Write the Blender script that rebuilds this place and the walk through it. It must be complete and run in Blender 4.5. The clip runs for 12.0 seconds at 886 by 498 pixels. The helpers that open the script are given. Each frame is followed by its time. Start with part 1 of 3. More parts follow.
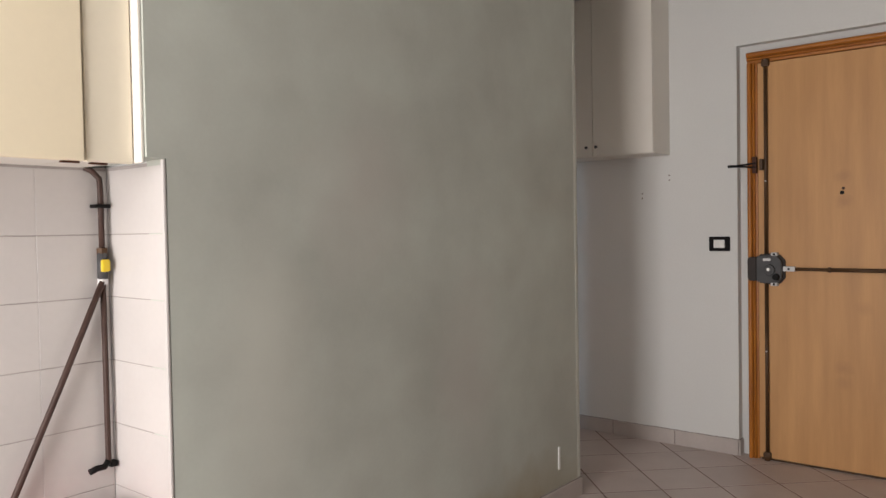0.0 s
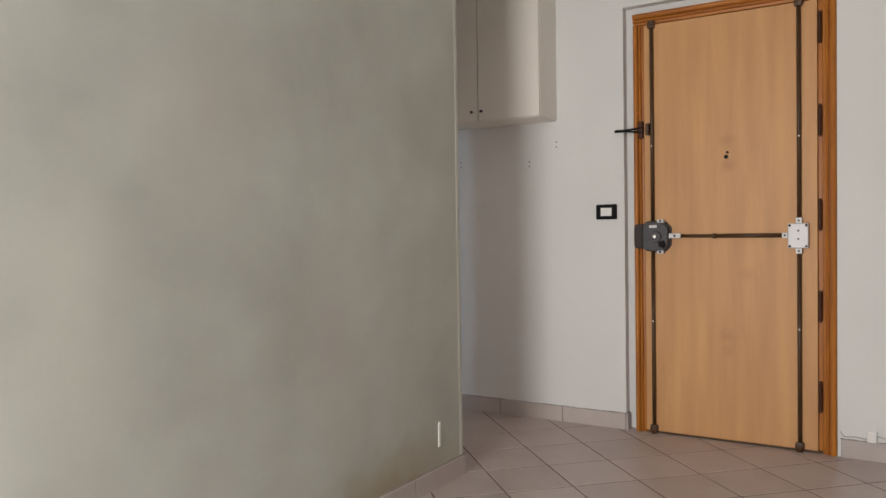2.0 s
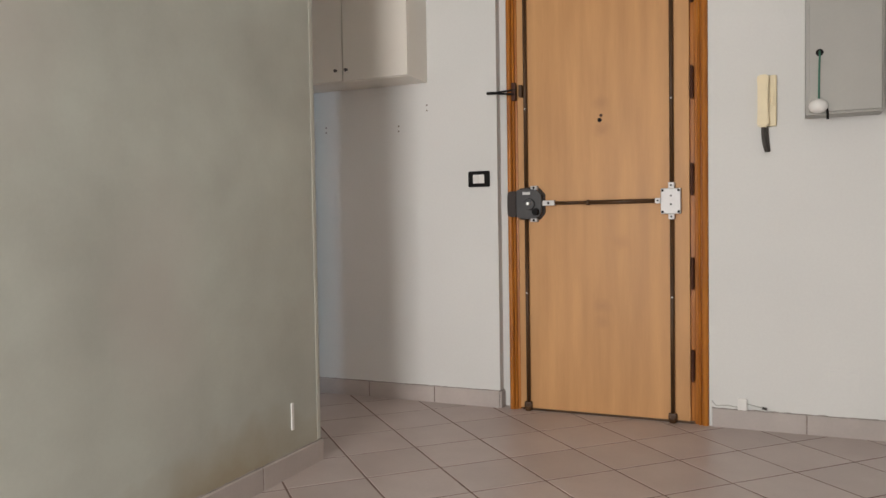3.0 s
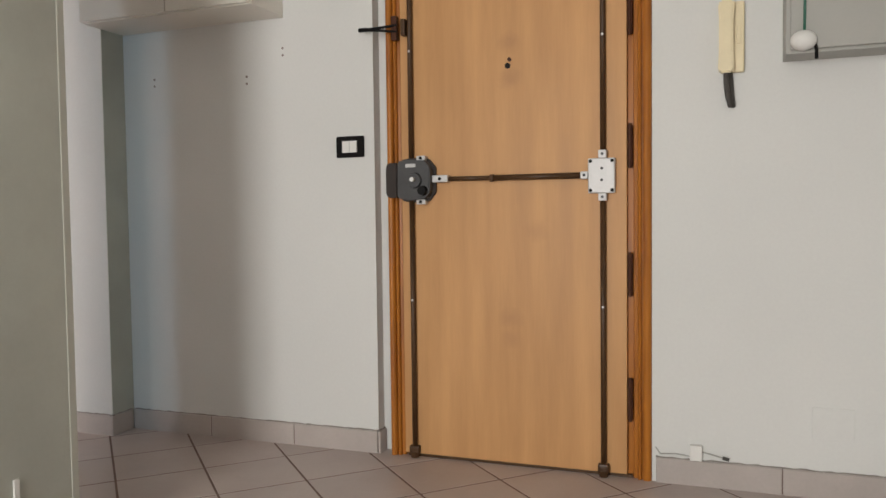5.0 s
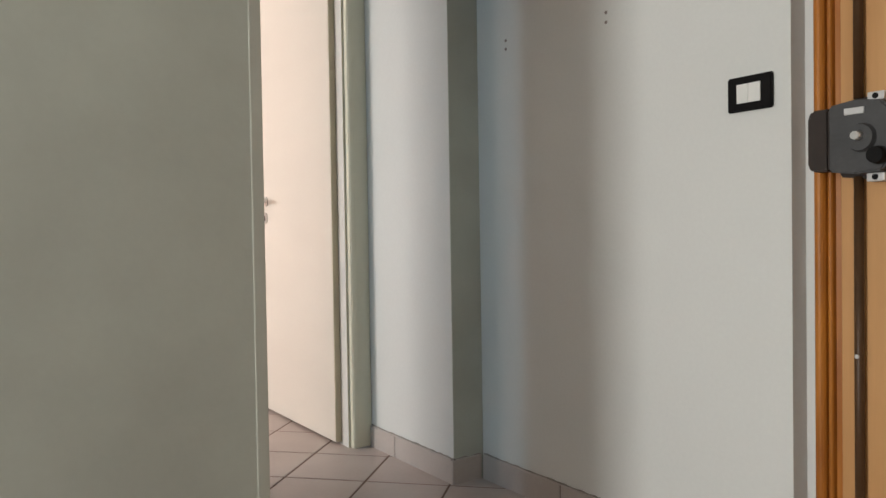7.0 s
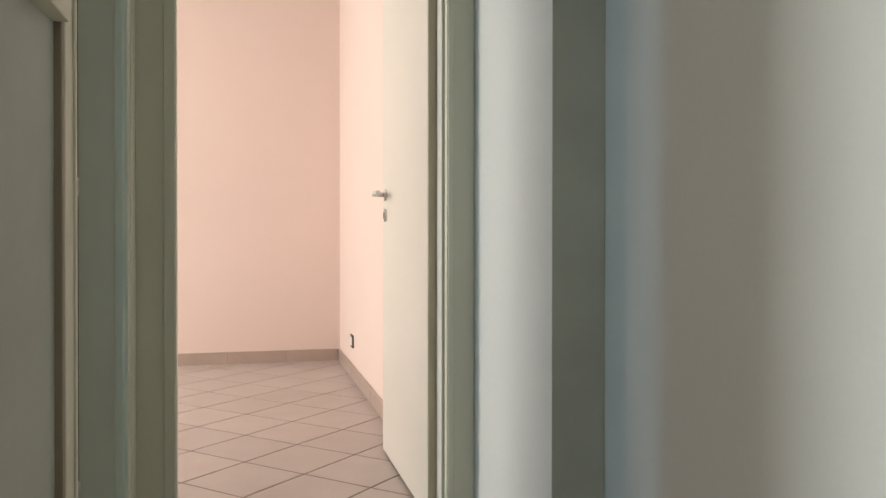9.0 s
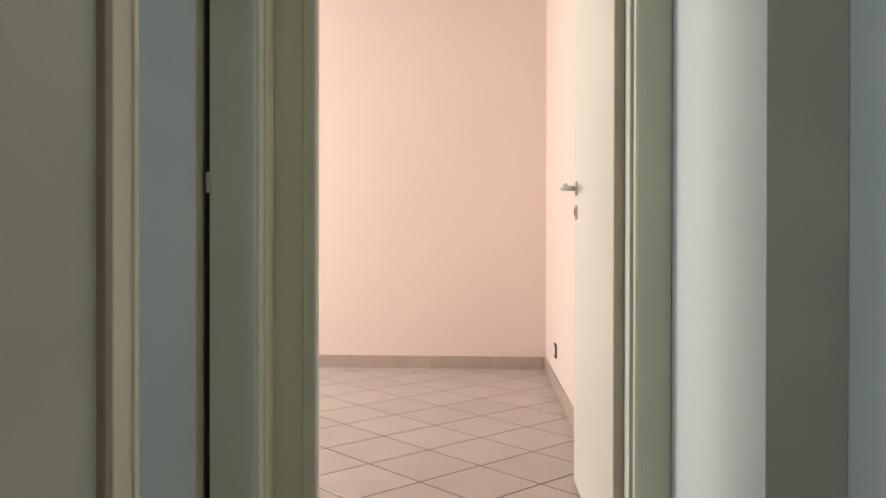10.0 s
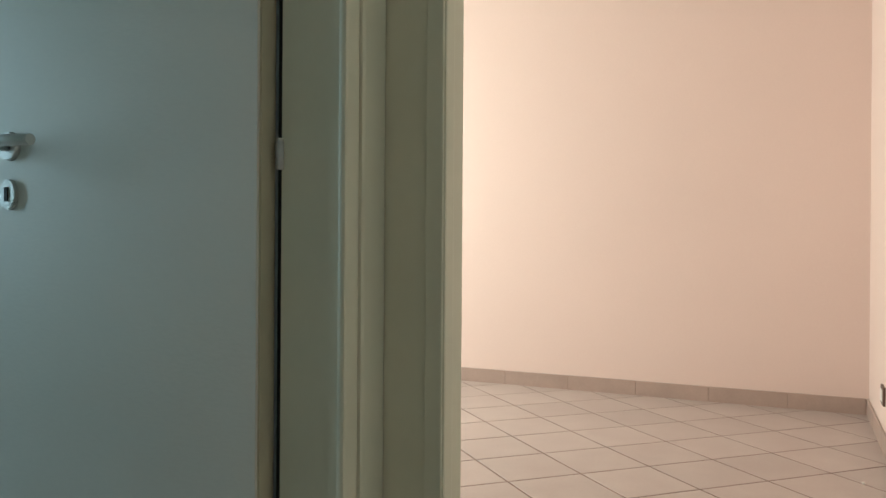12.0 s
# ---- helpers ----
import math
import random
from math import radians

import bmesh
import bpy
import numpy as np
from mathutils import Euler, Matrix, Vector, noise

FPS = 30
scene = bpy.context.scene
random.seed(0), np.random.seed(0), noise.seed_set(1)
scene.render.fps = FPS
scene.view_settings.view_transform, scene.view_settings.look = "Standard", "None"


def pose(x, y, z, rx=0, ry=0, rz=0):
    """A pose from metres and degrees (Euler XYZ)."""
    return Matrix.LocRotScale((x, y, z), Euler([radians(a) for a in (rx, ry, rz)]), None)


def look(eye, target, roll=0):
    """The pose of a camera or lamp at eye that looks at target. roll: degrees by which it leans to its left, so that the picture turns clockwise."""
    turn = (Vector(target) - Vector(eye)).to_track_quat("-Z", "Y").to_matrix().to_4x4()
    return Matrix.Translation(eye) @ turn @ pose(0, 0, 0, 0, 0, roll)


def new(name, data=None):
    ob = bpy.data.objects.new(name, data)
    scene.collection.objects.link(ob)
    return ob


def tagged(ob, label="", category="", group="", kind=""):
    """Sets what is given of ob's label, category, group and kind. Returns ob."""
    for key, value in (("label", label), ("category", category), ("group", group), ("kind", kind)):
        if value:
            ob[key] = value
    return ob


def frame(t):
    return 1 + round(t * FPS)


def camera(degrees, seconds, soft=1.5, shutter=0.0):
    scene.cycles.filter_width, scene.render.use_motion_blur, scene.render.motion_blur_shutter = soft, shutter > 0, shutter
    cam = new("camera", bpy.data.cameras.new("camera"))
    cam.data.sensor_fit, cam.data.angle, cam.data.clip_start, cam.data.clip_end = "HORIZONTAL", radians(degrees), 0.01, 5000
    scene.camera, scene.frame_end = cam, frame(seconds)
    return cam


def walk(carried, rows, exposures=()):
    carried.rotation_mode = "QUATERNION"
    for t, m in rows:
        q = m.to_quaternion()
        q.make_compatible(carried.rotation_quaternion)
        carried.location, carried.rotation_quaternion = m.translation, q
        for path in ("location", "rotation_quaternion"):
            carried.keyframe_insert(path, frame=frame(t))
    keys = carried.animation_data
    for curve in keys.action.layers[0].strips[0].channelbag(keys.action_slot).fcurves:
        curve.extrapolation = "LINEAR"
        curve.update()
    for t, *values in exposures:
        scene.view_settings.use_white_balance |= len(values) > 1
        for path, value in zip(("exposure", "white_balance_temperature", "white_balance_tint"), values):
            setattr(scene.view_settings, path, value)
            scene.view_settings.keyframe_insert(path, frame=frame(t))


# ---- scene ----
cam = camera(60.1, 12.0)

PATH = [
    (0, (1.287, -4.347, 1.302), (0.017, -2.803, 1.249), -1.0),
    (0.5, (1.325, -4.297, 1.286), (0.168, -2.666, 1.224), -1.0),
    (1, (1.301, -4.273, 1.202), (0.198, -2.605, 1.158), -0.8),
    (1.5, (1.257, -4.212, 1.15), (0.179, -2.528, 1.102), -0.9),
    (2, (1.203, -4.053, 1.111), (0.146, -2.356, 1.058), -0.9),
    (2.5, (1.168, -3.949, 1.044), (0.209, -2.195, 0.981), -0.9),
    (3, (1.165, -3.737, 0.964), (0.364, -1.906, 0.896), -0.9),
    (3.5, (1.16, -3.495, 0.939), (0.449, -1.627, 0.86), -0.8),
    (3.7, (1.14, -3.405, 0.913), (0.452, -1.528, 0.839), -0.7),
    (5.3, (1.05, -2.514, 0.922), (0.372, -0.635, 0.832), -0.7),
    (5.5, (1.015, -2.404, 0.895), (0.281, -0.545, 0.815), -0.7),
    (6, (0.979, -2.118, 0.897), (-0.114, -0.444, 0.827), -1.0),
    (6.5, (0.93, -1.855, 0.872), (-0.519, -0.477, 0.821), -1.1),
    (7, (0.847, -1.606, 0.872), (-0.821, -0.503, 0.83), -0.9),
    (7.5, (0.735, -1.376, 0.851), (-1.066, -0.506, 0.83), -0.6),
    (9.3, (0.124, -0.69, 0.846), (-1.845, -0.342, 0.834), -0.1),
    (9.5, (0.061, -0.655, 0.846), (-1.926, -0.43, 0.837), -0.2),
    (10, (-0.119, -0.568, 0.845), (-2.116, -0.674, 0.834), 0.1),
    (10.5, (-0.32, -0.499, 0.844), (-2.306, -0.737, 0.84), -0.1),
    (11, (-0.537, -0.504, 0.837), (-2.497, -0.899, 0.835), -0.0),
    (11.5, (-0.700, -0.478, 0.870), (-2.607, -1.083, 0.860), 0.3),
    (12, (-0.857, -0.49, 0.847), (-2.673, -1.328, 0.843), 0.4),
]
walk(cam, [(t, look(eye, target, roll)) for t, eye, target, roll in PATH], [
    (0.0, -0.46, 6600, 13), (1.0, -0.30, 6600, 13), (2.0, -0.12, 6550, 12), (3.0, -0.02, 6600, 11), (3.7, 0.0, 6600, 9),
    (5.5, -0.02, 6550, 8), (6.5, 0.0, 6500, 6), (7.5, -0.10, 6400, 4), (9.5, -0.02, 6400, -1), (10.5, -0.06, 6450, -1), (11.0, -0.14, 6450, -1), (11.5, -0.20, 6500, -2), (12.0, -0.28, 6450, -7),
])

# ---- world and light ----
world = bpy.data.worlds.new("sky")
scene.world = world
world.use_nodes = True
wn = world.node_tree
sky = wn.nodes.new("ShaderNodeTexSky")
sky.sky_type, sky.sun_disc = "NISHITA", False
sky.sun_elevation, sky.sun_rotation = radians(40), radians(150)
wn.links.new(sky.outputs[0], wn.nodes["Background"].inputs[0])
wn.nodes["Background"].inputs[1].default_value = 0.08


def window_light(name, place, target, wide, high, watts, colour):
    lamp = bpy.data.lights.new(name, "AREA")
    lamp.shape, lamp.size, lamp.size_y = "RECTANGLE", wide, high
    lamp.energy, lamp.color = watts, colour
    ob = new(name, lamp)
    ob.matrix_world = look(place, target)
    return ob


# daylight through the three windows
window_light("window_light_living", (0.02, -5.6, 1.15), (0.02, 0.0, 0.95), 0.94, 2.0, 124, (1.0, 0.985, 0.97))
window_light("window_light_bedroom", (-3.95, -4.32, 1.6), (-3.95, -1.4, 0.92), 1.5, 1.3, 115, (1.0, 0.96, 0.93))
window_light("window_light_bathroom", (-1.26, -3.1, 1.2), (-1.7, -1.3, 0.9), 0.14, 0.85, 11.0, (0.56, 0.78, 1.0))


# ---- materials ----
def material(name, colour, rough=0.6, metal=0.0, vary=0.06, big=1.5, fine=60.0, bump=0.03, by_object=0.0, stretch=(1, 1, 1), second=None, spec=0.5):
    """A painted, fired or metal surface: blotches at two scales, fine relief, and a small difference from piece to piece."""
    m = bpy.data.materials.new(name)
    m.use_nodes = True
    nt = m.node_tree
    b = nt.nodes["Principled BSDF"]
    b.inputs["Roughness"].default_value, b.inputs["Metallic"].default_value = rough, metal
    b.inputs["Specular IOR Level"].default_value = spec
    mp = nt.nodes.new("ShaderNodeMapping")
    mp.inputs["Scale"].default_value = stretch
    geo = nt.nodes.new("ShaderNodeNewGeometry")
    nt.links.new(geo.outputs["Position"], mp.inputs["Vector"])

    def grain(scale, detail):
        n = nt.nodes.new("ShaderNodeTexNoise")
        n.inputs["Scale"].default_value, n.inputs["Detail"].default_value = scale, detail
        nt.links.new(mp.outputs[0], n.inputs["Vector"])
        return n

    n1, n2 = grain(big, 4.0), grain(fine, 3.0)
    ramp = nt.nodes.new("ShaderNodeValToRGB")
    ramp.color_ramp.elements[0].position, ramp.color_ramp.elements[1].position = 0.3, 0.7
    low = second or tuple(c * (1 - 2 * vary) for c in colour)
    ramp.color_ramp.elements[0].color, ramp.color_ramp.elements[1].color = (*low, 1), (*colour, 1)
    nt.links.new(n1.outputs["Fac"], ramp.inputs[0])
    hsv = nt.nodes.new("ShaderNodeHueSaturation")
    nt.links.new(ramp.outputs[0], hsv.inputs["Color"])
    span = nt.nodes.new("ShaderNodeMapRange")
    span.inputs["To Min"].default_value, span.inputs["To Max"].default_value = 1 - vary, 1 + vary
    nt.links.new(n2.outputs["Fac"], span.inputs["Value"])
    out = span.outputs[0]
    if by_object:
        info = nt.nodes.new("ShaderNodeObjectInfo")
        s2 = nt.nodes.new("ShaderNodeMapRange")
        s2.inputs["To Min"].default_value, s2.inputs["To Max"].default_value = 1 - by_object, 1 + by_object
        nt.links.new(info.outputs["Random"], s2.inputs["Value"])
        mul = nt.nodes.new("ShaderNodeMath")
        mul.operation = "MULTIPLY"
        nt.links.new(out, mul.inputs[0])
        nt.links.new(s2.outputs[0], mul.inputs[1])
        out = mul.outputs[0]
    nt.links.new(out, hsv.inputs["Value"])
    nt.links.new(hsv.outputs[0], b.inputs["Base Color"])
    if bump:
        bp = nt.nodes.new("ShaderNodeBump")
        bp.inputs["Strength"].default_value, bp.inputs["Distance"].default_value = min(1.0, bump * 8), 0.002
        nt.links.new(n2.outputs["Fac"], bp.inputs["Height"])
        nt.links.new(bp.outputs[0], b.inputs["Normal"])
    r = nt.nodes.new("ShaderNodeMapRange")
    r.inputs["To Min"].default_value, r.inputs["To Max"].default_value = max(0.03, rough - 0.08), min(1, rough + 0.08)
    nt.links.new(n1.outputs["Fac"], r.inputs["Value"])
    nt.links.new(r.outputs[0], b.inputs["Roughness"])
    return m


WHITE = material("white_wall_paint", (0.73, 0.732, 0.712), 0.75, vary=0.03, big=1.1, fine=90, bump=0.015)
GREY = material("grey_wall_paint", (0.535, 0.565, 0.505), 0.7, vary=0.03, big=2.6, fine=70, bump=0.018, second=(0.425, 0.438, 0.39))


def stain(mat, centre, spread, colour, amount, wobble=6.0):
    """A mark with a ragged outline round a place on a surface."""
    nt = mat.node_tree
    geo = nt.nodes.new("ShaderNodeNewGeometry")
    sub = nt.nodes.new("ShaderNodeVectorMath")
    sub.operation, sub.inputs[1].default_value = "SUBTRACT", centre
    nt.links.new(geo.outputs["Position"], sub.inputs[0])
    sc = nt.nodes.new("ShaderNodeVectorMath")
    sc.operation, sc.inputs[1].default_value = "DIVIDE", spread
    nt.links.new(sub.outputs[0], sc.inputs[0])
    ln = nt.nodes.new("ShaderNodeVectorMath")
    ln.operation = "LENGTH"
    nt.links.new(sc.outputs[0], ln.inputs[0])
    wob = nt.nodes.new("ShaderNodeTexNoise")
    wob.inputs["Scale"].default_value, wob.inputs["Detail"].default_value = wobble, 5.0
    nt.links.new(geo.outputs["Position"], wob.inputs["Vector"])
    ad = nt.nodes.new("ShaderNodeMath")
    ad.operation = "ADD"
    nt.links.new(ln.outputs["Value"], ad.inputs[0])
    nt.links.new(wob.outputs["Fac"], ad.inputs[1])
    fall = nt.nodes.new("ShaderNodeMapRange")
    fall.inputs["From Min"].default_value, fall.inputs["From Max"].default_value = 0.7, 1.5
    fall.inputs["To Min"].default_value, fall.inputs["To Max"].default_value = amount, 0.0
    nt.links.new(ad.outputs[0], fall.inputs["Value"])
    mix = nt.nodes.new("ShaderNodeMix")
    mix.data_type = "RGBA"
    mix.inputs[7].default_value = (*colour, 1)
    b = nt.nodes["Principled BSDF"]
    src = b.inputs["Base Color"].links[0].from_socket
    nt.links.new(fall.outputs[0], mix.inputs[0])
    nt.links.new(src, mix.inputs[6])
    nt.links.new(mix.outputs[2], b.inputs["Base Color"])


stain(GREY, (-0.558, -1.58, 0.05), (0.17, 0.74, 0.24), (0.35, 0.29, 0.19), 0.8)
stain(GREY, (-0.558, -2.5, 1.45), (0.3, 0.30, 0.35), (0.47, 0.44, 0.40), 0.6, 4.0)
stain(GREY, (-0.558, -1.95, 0.75), (0.3, 0.25, 0.45), (0.50, 0.47, 0.43), 0.5, 4.0)
stain(GREY, (-0.558, -2.95, 0.9), (0.3, 0.22, 0.5), (0.58, 0.585, 0.52), 0.6, 4.0)
PINK = material("pink_wall_paint", (0.80, 0.648, 0.592), 0.8, vary=0.02, big=1.0, fine=90, bump=0.012)
CEIL = material("ceiling_paint", (0.8, 0.79, 0.76), 0.85, vary=0.02)
FLOOR = material("floor_tile_glaze", (0.487, 0.420, 0.389), 0.37, vary=0.06, big=5, fine=70, bump=0.015, by_object=0.05, second=(0.42, 0.35, 0.325))
GROUT = material("grout", (0.21, 0.140, 0.115), 0.9, vary=0.14, big=6, fine=120, bump=0.08)
SKIRT = material("skirting_tile_glaze", (0.50, 0.445, 0.415), 0.42, vary=0.06, big=7, fine=80, bump=0.02, by_object=0.04)
WTILE = material("white_wall_tile", (0.55, 0.518, 0.495), 0.37, vary=0.03, big=4, fine=60, bump=0.01, by_object=0.02)
SKIRTP = material("pinkish_skirting_glaze", (0.45, 0.345, 0.30), 0.4, vary=0.06, big=7, fine=80, bump=0.02, by_object=0.04)
WGROUT = material("tile_joint", (0.40, 0.36, 0.34), 0.9, vary=0.1, big=8, fine=120)
CREAM = material("cream_laminate", (0.90, 0.79, 0.58), 0.45, vary=0.02, big=2, fine=60, bump=0.01)
CREAM2 = material("ivory_laminate", (0.88, 0.80, 0.64), 0.45, vary=0.02, big=2, fine=60, bump=0.01)
CABW = material("white_melamine", (0.78, 0.74, 0.67), 0.4, vary=0.02, big=2, fine=80, bump=0.01)
CASING = material("beige_door_casing", (0.68, 0.665, 0.54), 0.5, vary=0.025, big=2, fine=50, bump=0.01)
LEAFW = material("ivory_door_laminate", (0.75, 0.715, 0.655), 0.45, vary=0.025, big=1.5, fine=60, bump=0.02, stretch=(1, 1, 3))
# leaf edges: their dim facing is put into the tan tone
EDGE = material("dim_leaf_edge", (0.58, 0.53, 0.39), 0.5, vary=0.04, big=3, fine=60)
BIRCH = material("pale_wood_veneer", (0.625, 0.338, 0.140), 0.48, vary=0.05, big=2.2, fine=26, bump=0.02, stretch=(6, 6, 0.5), second=(0.50, 0.258, 0.10), spec=0.35)
for z, a in ((1.405, 0.55), (1.535, 0.5), (0.545, 0.5), (0.47, 0.35), (0.86, 0.3)):
    stain(BIRCH, (0.378 if z != 0.86 else 0.47, 0.0, z), (0.05, 0.1, 0.045), (0.40, 0.20, 0.085), a, 22.0)
OAK = material("orange_stained_wood", (0.48, 0.175, 0.024), 0.36, vary=0.07, big=6, fine=40, bump=0.02, spec=0.22, stretch=(8, 8, 0.6), second=(0.31, 0.10, 0.018))
OAKH = material("orange_stained_wood_across", (0.48, 0.175, 0.024), 0.36, vary=0.07, big=6, fine=40, bump=0.02, spec=0.22, stretch=(0.6, 8, 8), second=(0.31, 0.10, 0.018))
BRONZE = material("brown_painted_steel", (0.085, 0.042, 0.018), 0.42, 0.0, vary=0.14, big=9, fine=60, spec=0.3)
HINGE = material("dark_brown_hinge", (0.075, 0.026, 0.013), 0.5, 0.0, vary=0.1, big=9, fine=60, spec=0.2)
LOCKG = material("grey_lock_casting", (0.075, 0.074, 0.076), 0.5, 0.1, vary=0.12, big=14, fine=120, spec=0.3)
STEEL = material("bright_steel", (0.72, 0.71, 0.69), 0.3, 0.75, vary=0.05, big=20, fine=150)
PLATEW = material("pale_zinc_plate", (0.60, 0.59, 0.585), 0.45, 0.15, vary=0.05, big=20, fine=150)
BLACK = material("black_plastic", (0.010, 0.009, 0.009), 0.55, vary=0.08, big=10, fine=90, spec=0.1)
WPLAST = material("white_plastic", (0.80, 0.79, 0.76), 0.4, vary=0.02, big=10, fine=90, bump=0.005)
IVORY = material("aged_ivory_plastic", (0.82, 0.71, 0.47), 0.35, vary=0.04, big=10, fine=90, bump=0.005)
BOXG = material("grey_enamel_box", (0.40, 0.395, 0.365), 0.5, vary=0.03, big=4, fine=90, bump=0.01)
GREEN = material("green_wire", (0.04, 0.16, 0.11), 0.5, vary=0.05)
CORD = material("grey_cord", (0.09, 0.082, 0.075), 0.7, vary=0.1, fine=120, spec=0.2)
PIPE = material("brown_painted_pipe", (0.070, 0.040, 0.032), 0.5, 0.0, vary=0.12, big=8, fine=70, spec=0.25)
YELLOW = material("yellow_valve_lever", (0.72, 0.52, 0.03), 0.45, vary=0.05)
RED = material("red_plastic", (0.62, 0.05, 0.07), 0.4, vary=0.05)
KEEPER = material("dark_keeper_steel", (0.042, 0.031, 0.027), 0.5, 0.0, vary=0.1, big=9, fine=60, spec=0.25)
GAPSHADE = material("painted_gap_shade", (0.02, 0.02, 0.02), 0.8, vary=0.05)
PLASTER = material("bare_plaster_hole", (0.30, 0.25, 0.23), 0.9, vary=0.1)
SOCKB = material("brown_socket_frame", (0.13, 0.085, 0.068), 0.5, vary=0.08, big=10, fine=90, spec=0.3)
CORNER = material("pale_corner_guard", (0.51, 0.517, 0.457), 0.65, vary=0.03, big=3, fine=60, bump=0.01)
CASINGSHADE = material("shaded_casing_brown", (0.27, 0.24, 0.175), 0.55, vary=0.05, big=3, fine=60)
PAPER = material("paper_scrap", (0.8, 0.78, 0.74), 0.8, vary=0.03)
ALU = material("white_window_profile", (0.75, 0.75, 0.74), 0.4, vary=0.02)
GLASS = bpy.data.materials.new("window_glass")
GLASS.use_nodes = True
gb = GLASS.node_tree.nodes["Principled BSDF"]
gb.inputs["Transmission Weight"].default_value, gb.inputs["Roughness"].default_value = 1.0, 0.0


# ---- mesh helpers ----
def add_box(bm, x0, x1, y0, y1, z0, z1, bevel=0.0):
    t = Matrix.Translation(((x0 + x1) / 2, (y0 + y1) / 2, (z0 + z1) / 2)) @ Matrix.Diagonal((x1 - x0, y1 - y0, z1 - z0, 1))
    vs = bmesh.ops.create_cube(bm, size=1.0, matrix=t)["verts"]
    if bevel:
        es = {e for v in vs for e in v.link_edges}
        bmesh.ops.bevel(bm, geom=list(es), offset=bevel, segments=2, affect="EDGES", profile=0.6)
    return bm


def boxes(*rows, bevel=0.0):
    bm = bmesh.new()
    for r in rows:
        add_box(bm, *r, bevel=bevel)
    return bm


def rod(p, q, r, sides=16, r2=None, bm=None):
    bm = bm or bmesh.new()
    p, q = Vector(p), Vector(q)
    t = Matrix.Translation((p + q) / 2) @ (q - p).to_track_quat("Z", "Y").to_matrix().to_4x4()
    bmesh.ops.create_cone(bm, cap_ends=True, segments=sides, radius1=r, radius2=r if r2 is None else r2, depth=(q - p).length, matrix=t)
    return bm


def tube(points, r, sides=10):
    """A bent tube along points."""
    bm = bmesh.new()
    pts = [Vector(p) for p in points]
    rings, side = [], None
    for i, p in enumerate(pts):
        d = (pts[min(i + 1, len(pts) - 1)] - pts[max(i - 1, 0)]).normalized()
        if side is None:
            side = Vector((1, 0, 0)) if abs(d.x) < 0.8 else Vector((0, 0, 1))
        side = (side - d * side.dot(d)).normalized()
        up = d.cross(side)
        rings.append([bm.verts.new(p + r * (math.cos(a) * side + math.sin(a) * up)) for a in [2 * math.pi * k / sides for k in range(sides)]])
    for a, b in zip(rings, rings[1:]):
        for k in range(sides):
            bm.faces.new((a[k], a[(k + 1) % sides], b[(k + 1) % sides], b[k]))
    bm.faces.new(rings[0][::-1])
    bm.faces.new(rings[-1])
    return bm


def prism(outline, y0, y1, bevel=0.0):
    """An outline in x and z, as thick as from y0 to y1."""
    bm = bmesh.new()
    front = [bm.verts.new((x, y0, z)) for x, z in outline]
    back = [bm.verts.new((x, y1, z)) for x, z in outline]
    n = len(outline)
    bm.faces.new(front)
    bm.faces.new(back[::-1])
    for i in range(n):
        bm.faces.new((front[i], back[i], back[(i + 1) % n], front[(i + 1) % n]))
    bmesh.ops.recalc_face_normals(bm, faces=bm.faces)
    if bevel:
        bmesh.ops.bevel(bm, geom=list(bm.edges), offset=bevel, segments=2, affect="EDGES")
    return bm


def part(name, bm, mat, parent=None, label="", smooth=False):
    me = bpy.data.meshes.new(name)
    bmesh.ops.recalc_face_normals(bm, faces=bm.faces)
    if smooth:
        for f in bm.faces:
            f.smooth = len(f.verts) == 4
    bm.to_mesh(me)
    bm.free()
    me.materials.append(mat)
    ob = new(name, me)
    if parent:
        ob.parent = parent
    return tagged(ob, label)


def thing(name, label, category, group="", kind=""):
    ob = new(name)
    return tagged(ob, label, category, group, kind)


def wall(name, label, mat, *rows):
    return tagged(part(name, boxes(*rows), mat), label, "wall", kind="structure")


# ---- the shell ----
CZ, LOW = 2.75, -0.02
wall("wall_north", "white painted plaster wall with a shallow door recess", WHITE,
     (-1.345, -0.157, 0, 0.2, LOW, CZ), (0.872, 4.2, 0, 0.2, LOW, CZ), (-0.157, 0.872, 0, 0.2, 2.285, CZ), (-0.157, 0.872, 0.055, 0.2, LOW, 2.285))
wall("wall_hall", "white painted projecting pier beside the hall doorway", WHITE, (-1.97, -1.345, -0.126, 0.2, LOW, CZ))
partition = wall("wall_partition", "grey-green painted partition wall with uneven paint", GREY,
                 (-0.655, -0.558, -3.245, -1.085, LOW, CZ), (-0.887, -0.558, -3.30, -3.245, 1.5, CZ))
wall("wall_hall_south", "grey painted hall wall beside the bathroom door", GREY,
     (-1.80, -1.12, -1.175, -1.085, 2.12, CZ), (-1.90, -1.80, -1.175, -1.085, LOW, CZ))
wall("wall_hall_west", "white painted wall round the bedroom doorway", WHITE,
     (-1.966, -1.90, -4.4, -1.0, LOW, CZ), (-2.05, -1.90, -1.0, -0.22, 2.12, CZ), (-2.05, -1.97, -0.22, -0.145, LOW, CZ))
bm = bmesh.new()
low = [(-0.655, -1.085), (-0.655, -1.175), (-1.121, -1.175), (-1.121, -1.056)]
ring = [[bm.verts.new((x, y, z)) for x, y in low] for z in (LOW, CZ)]
bm.faces.new(ring[0])
bm.faces.new(ring[1])
for i in range(4):
    bm.faces.new((ring[0][i], ring[0][(i + 1) % 4], ring[1][(i + 1) % 4], ring[1][i]))
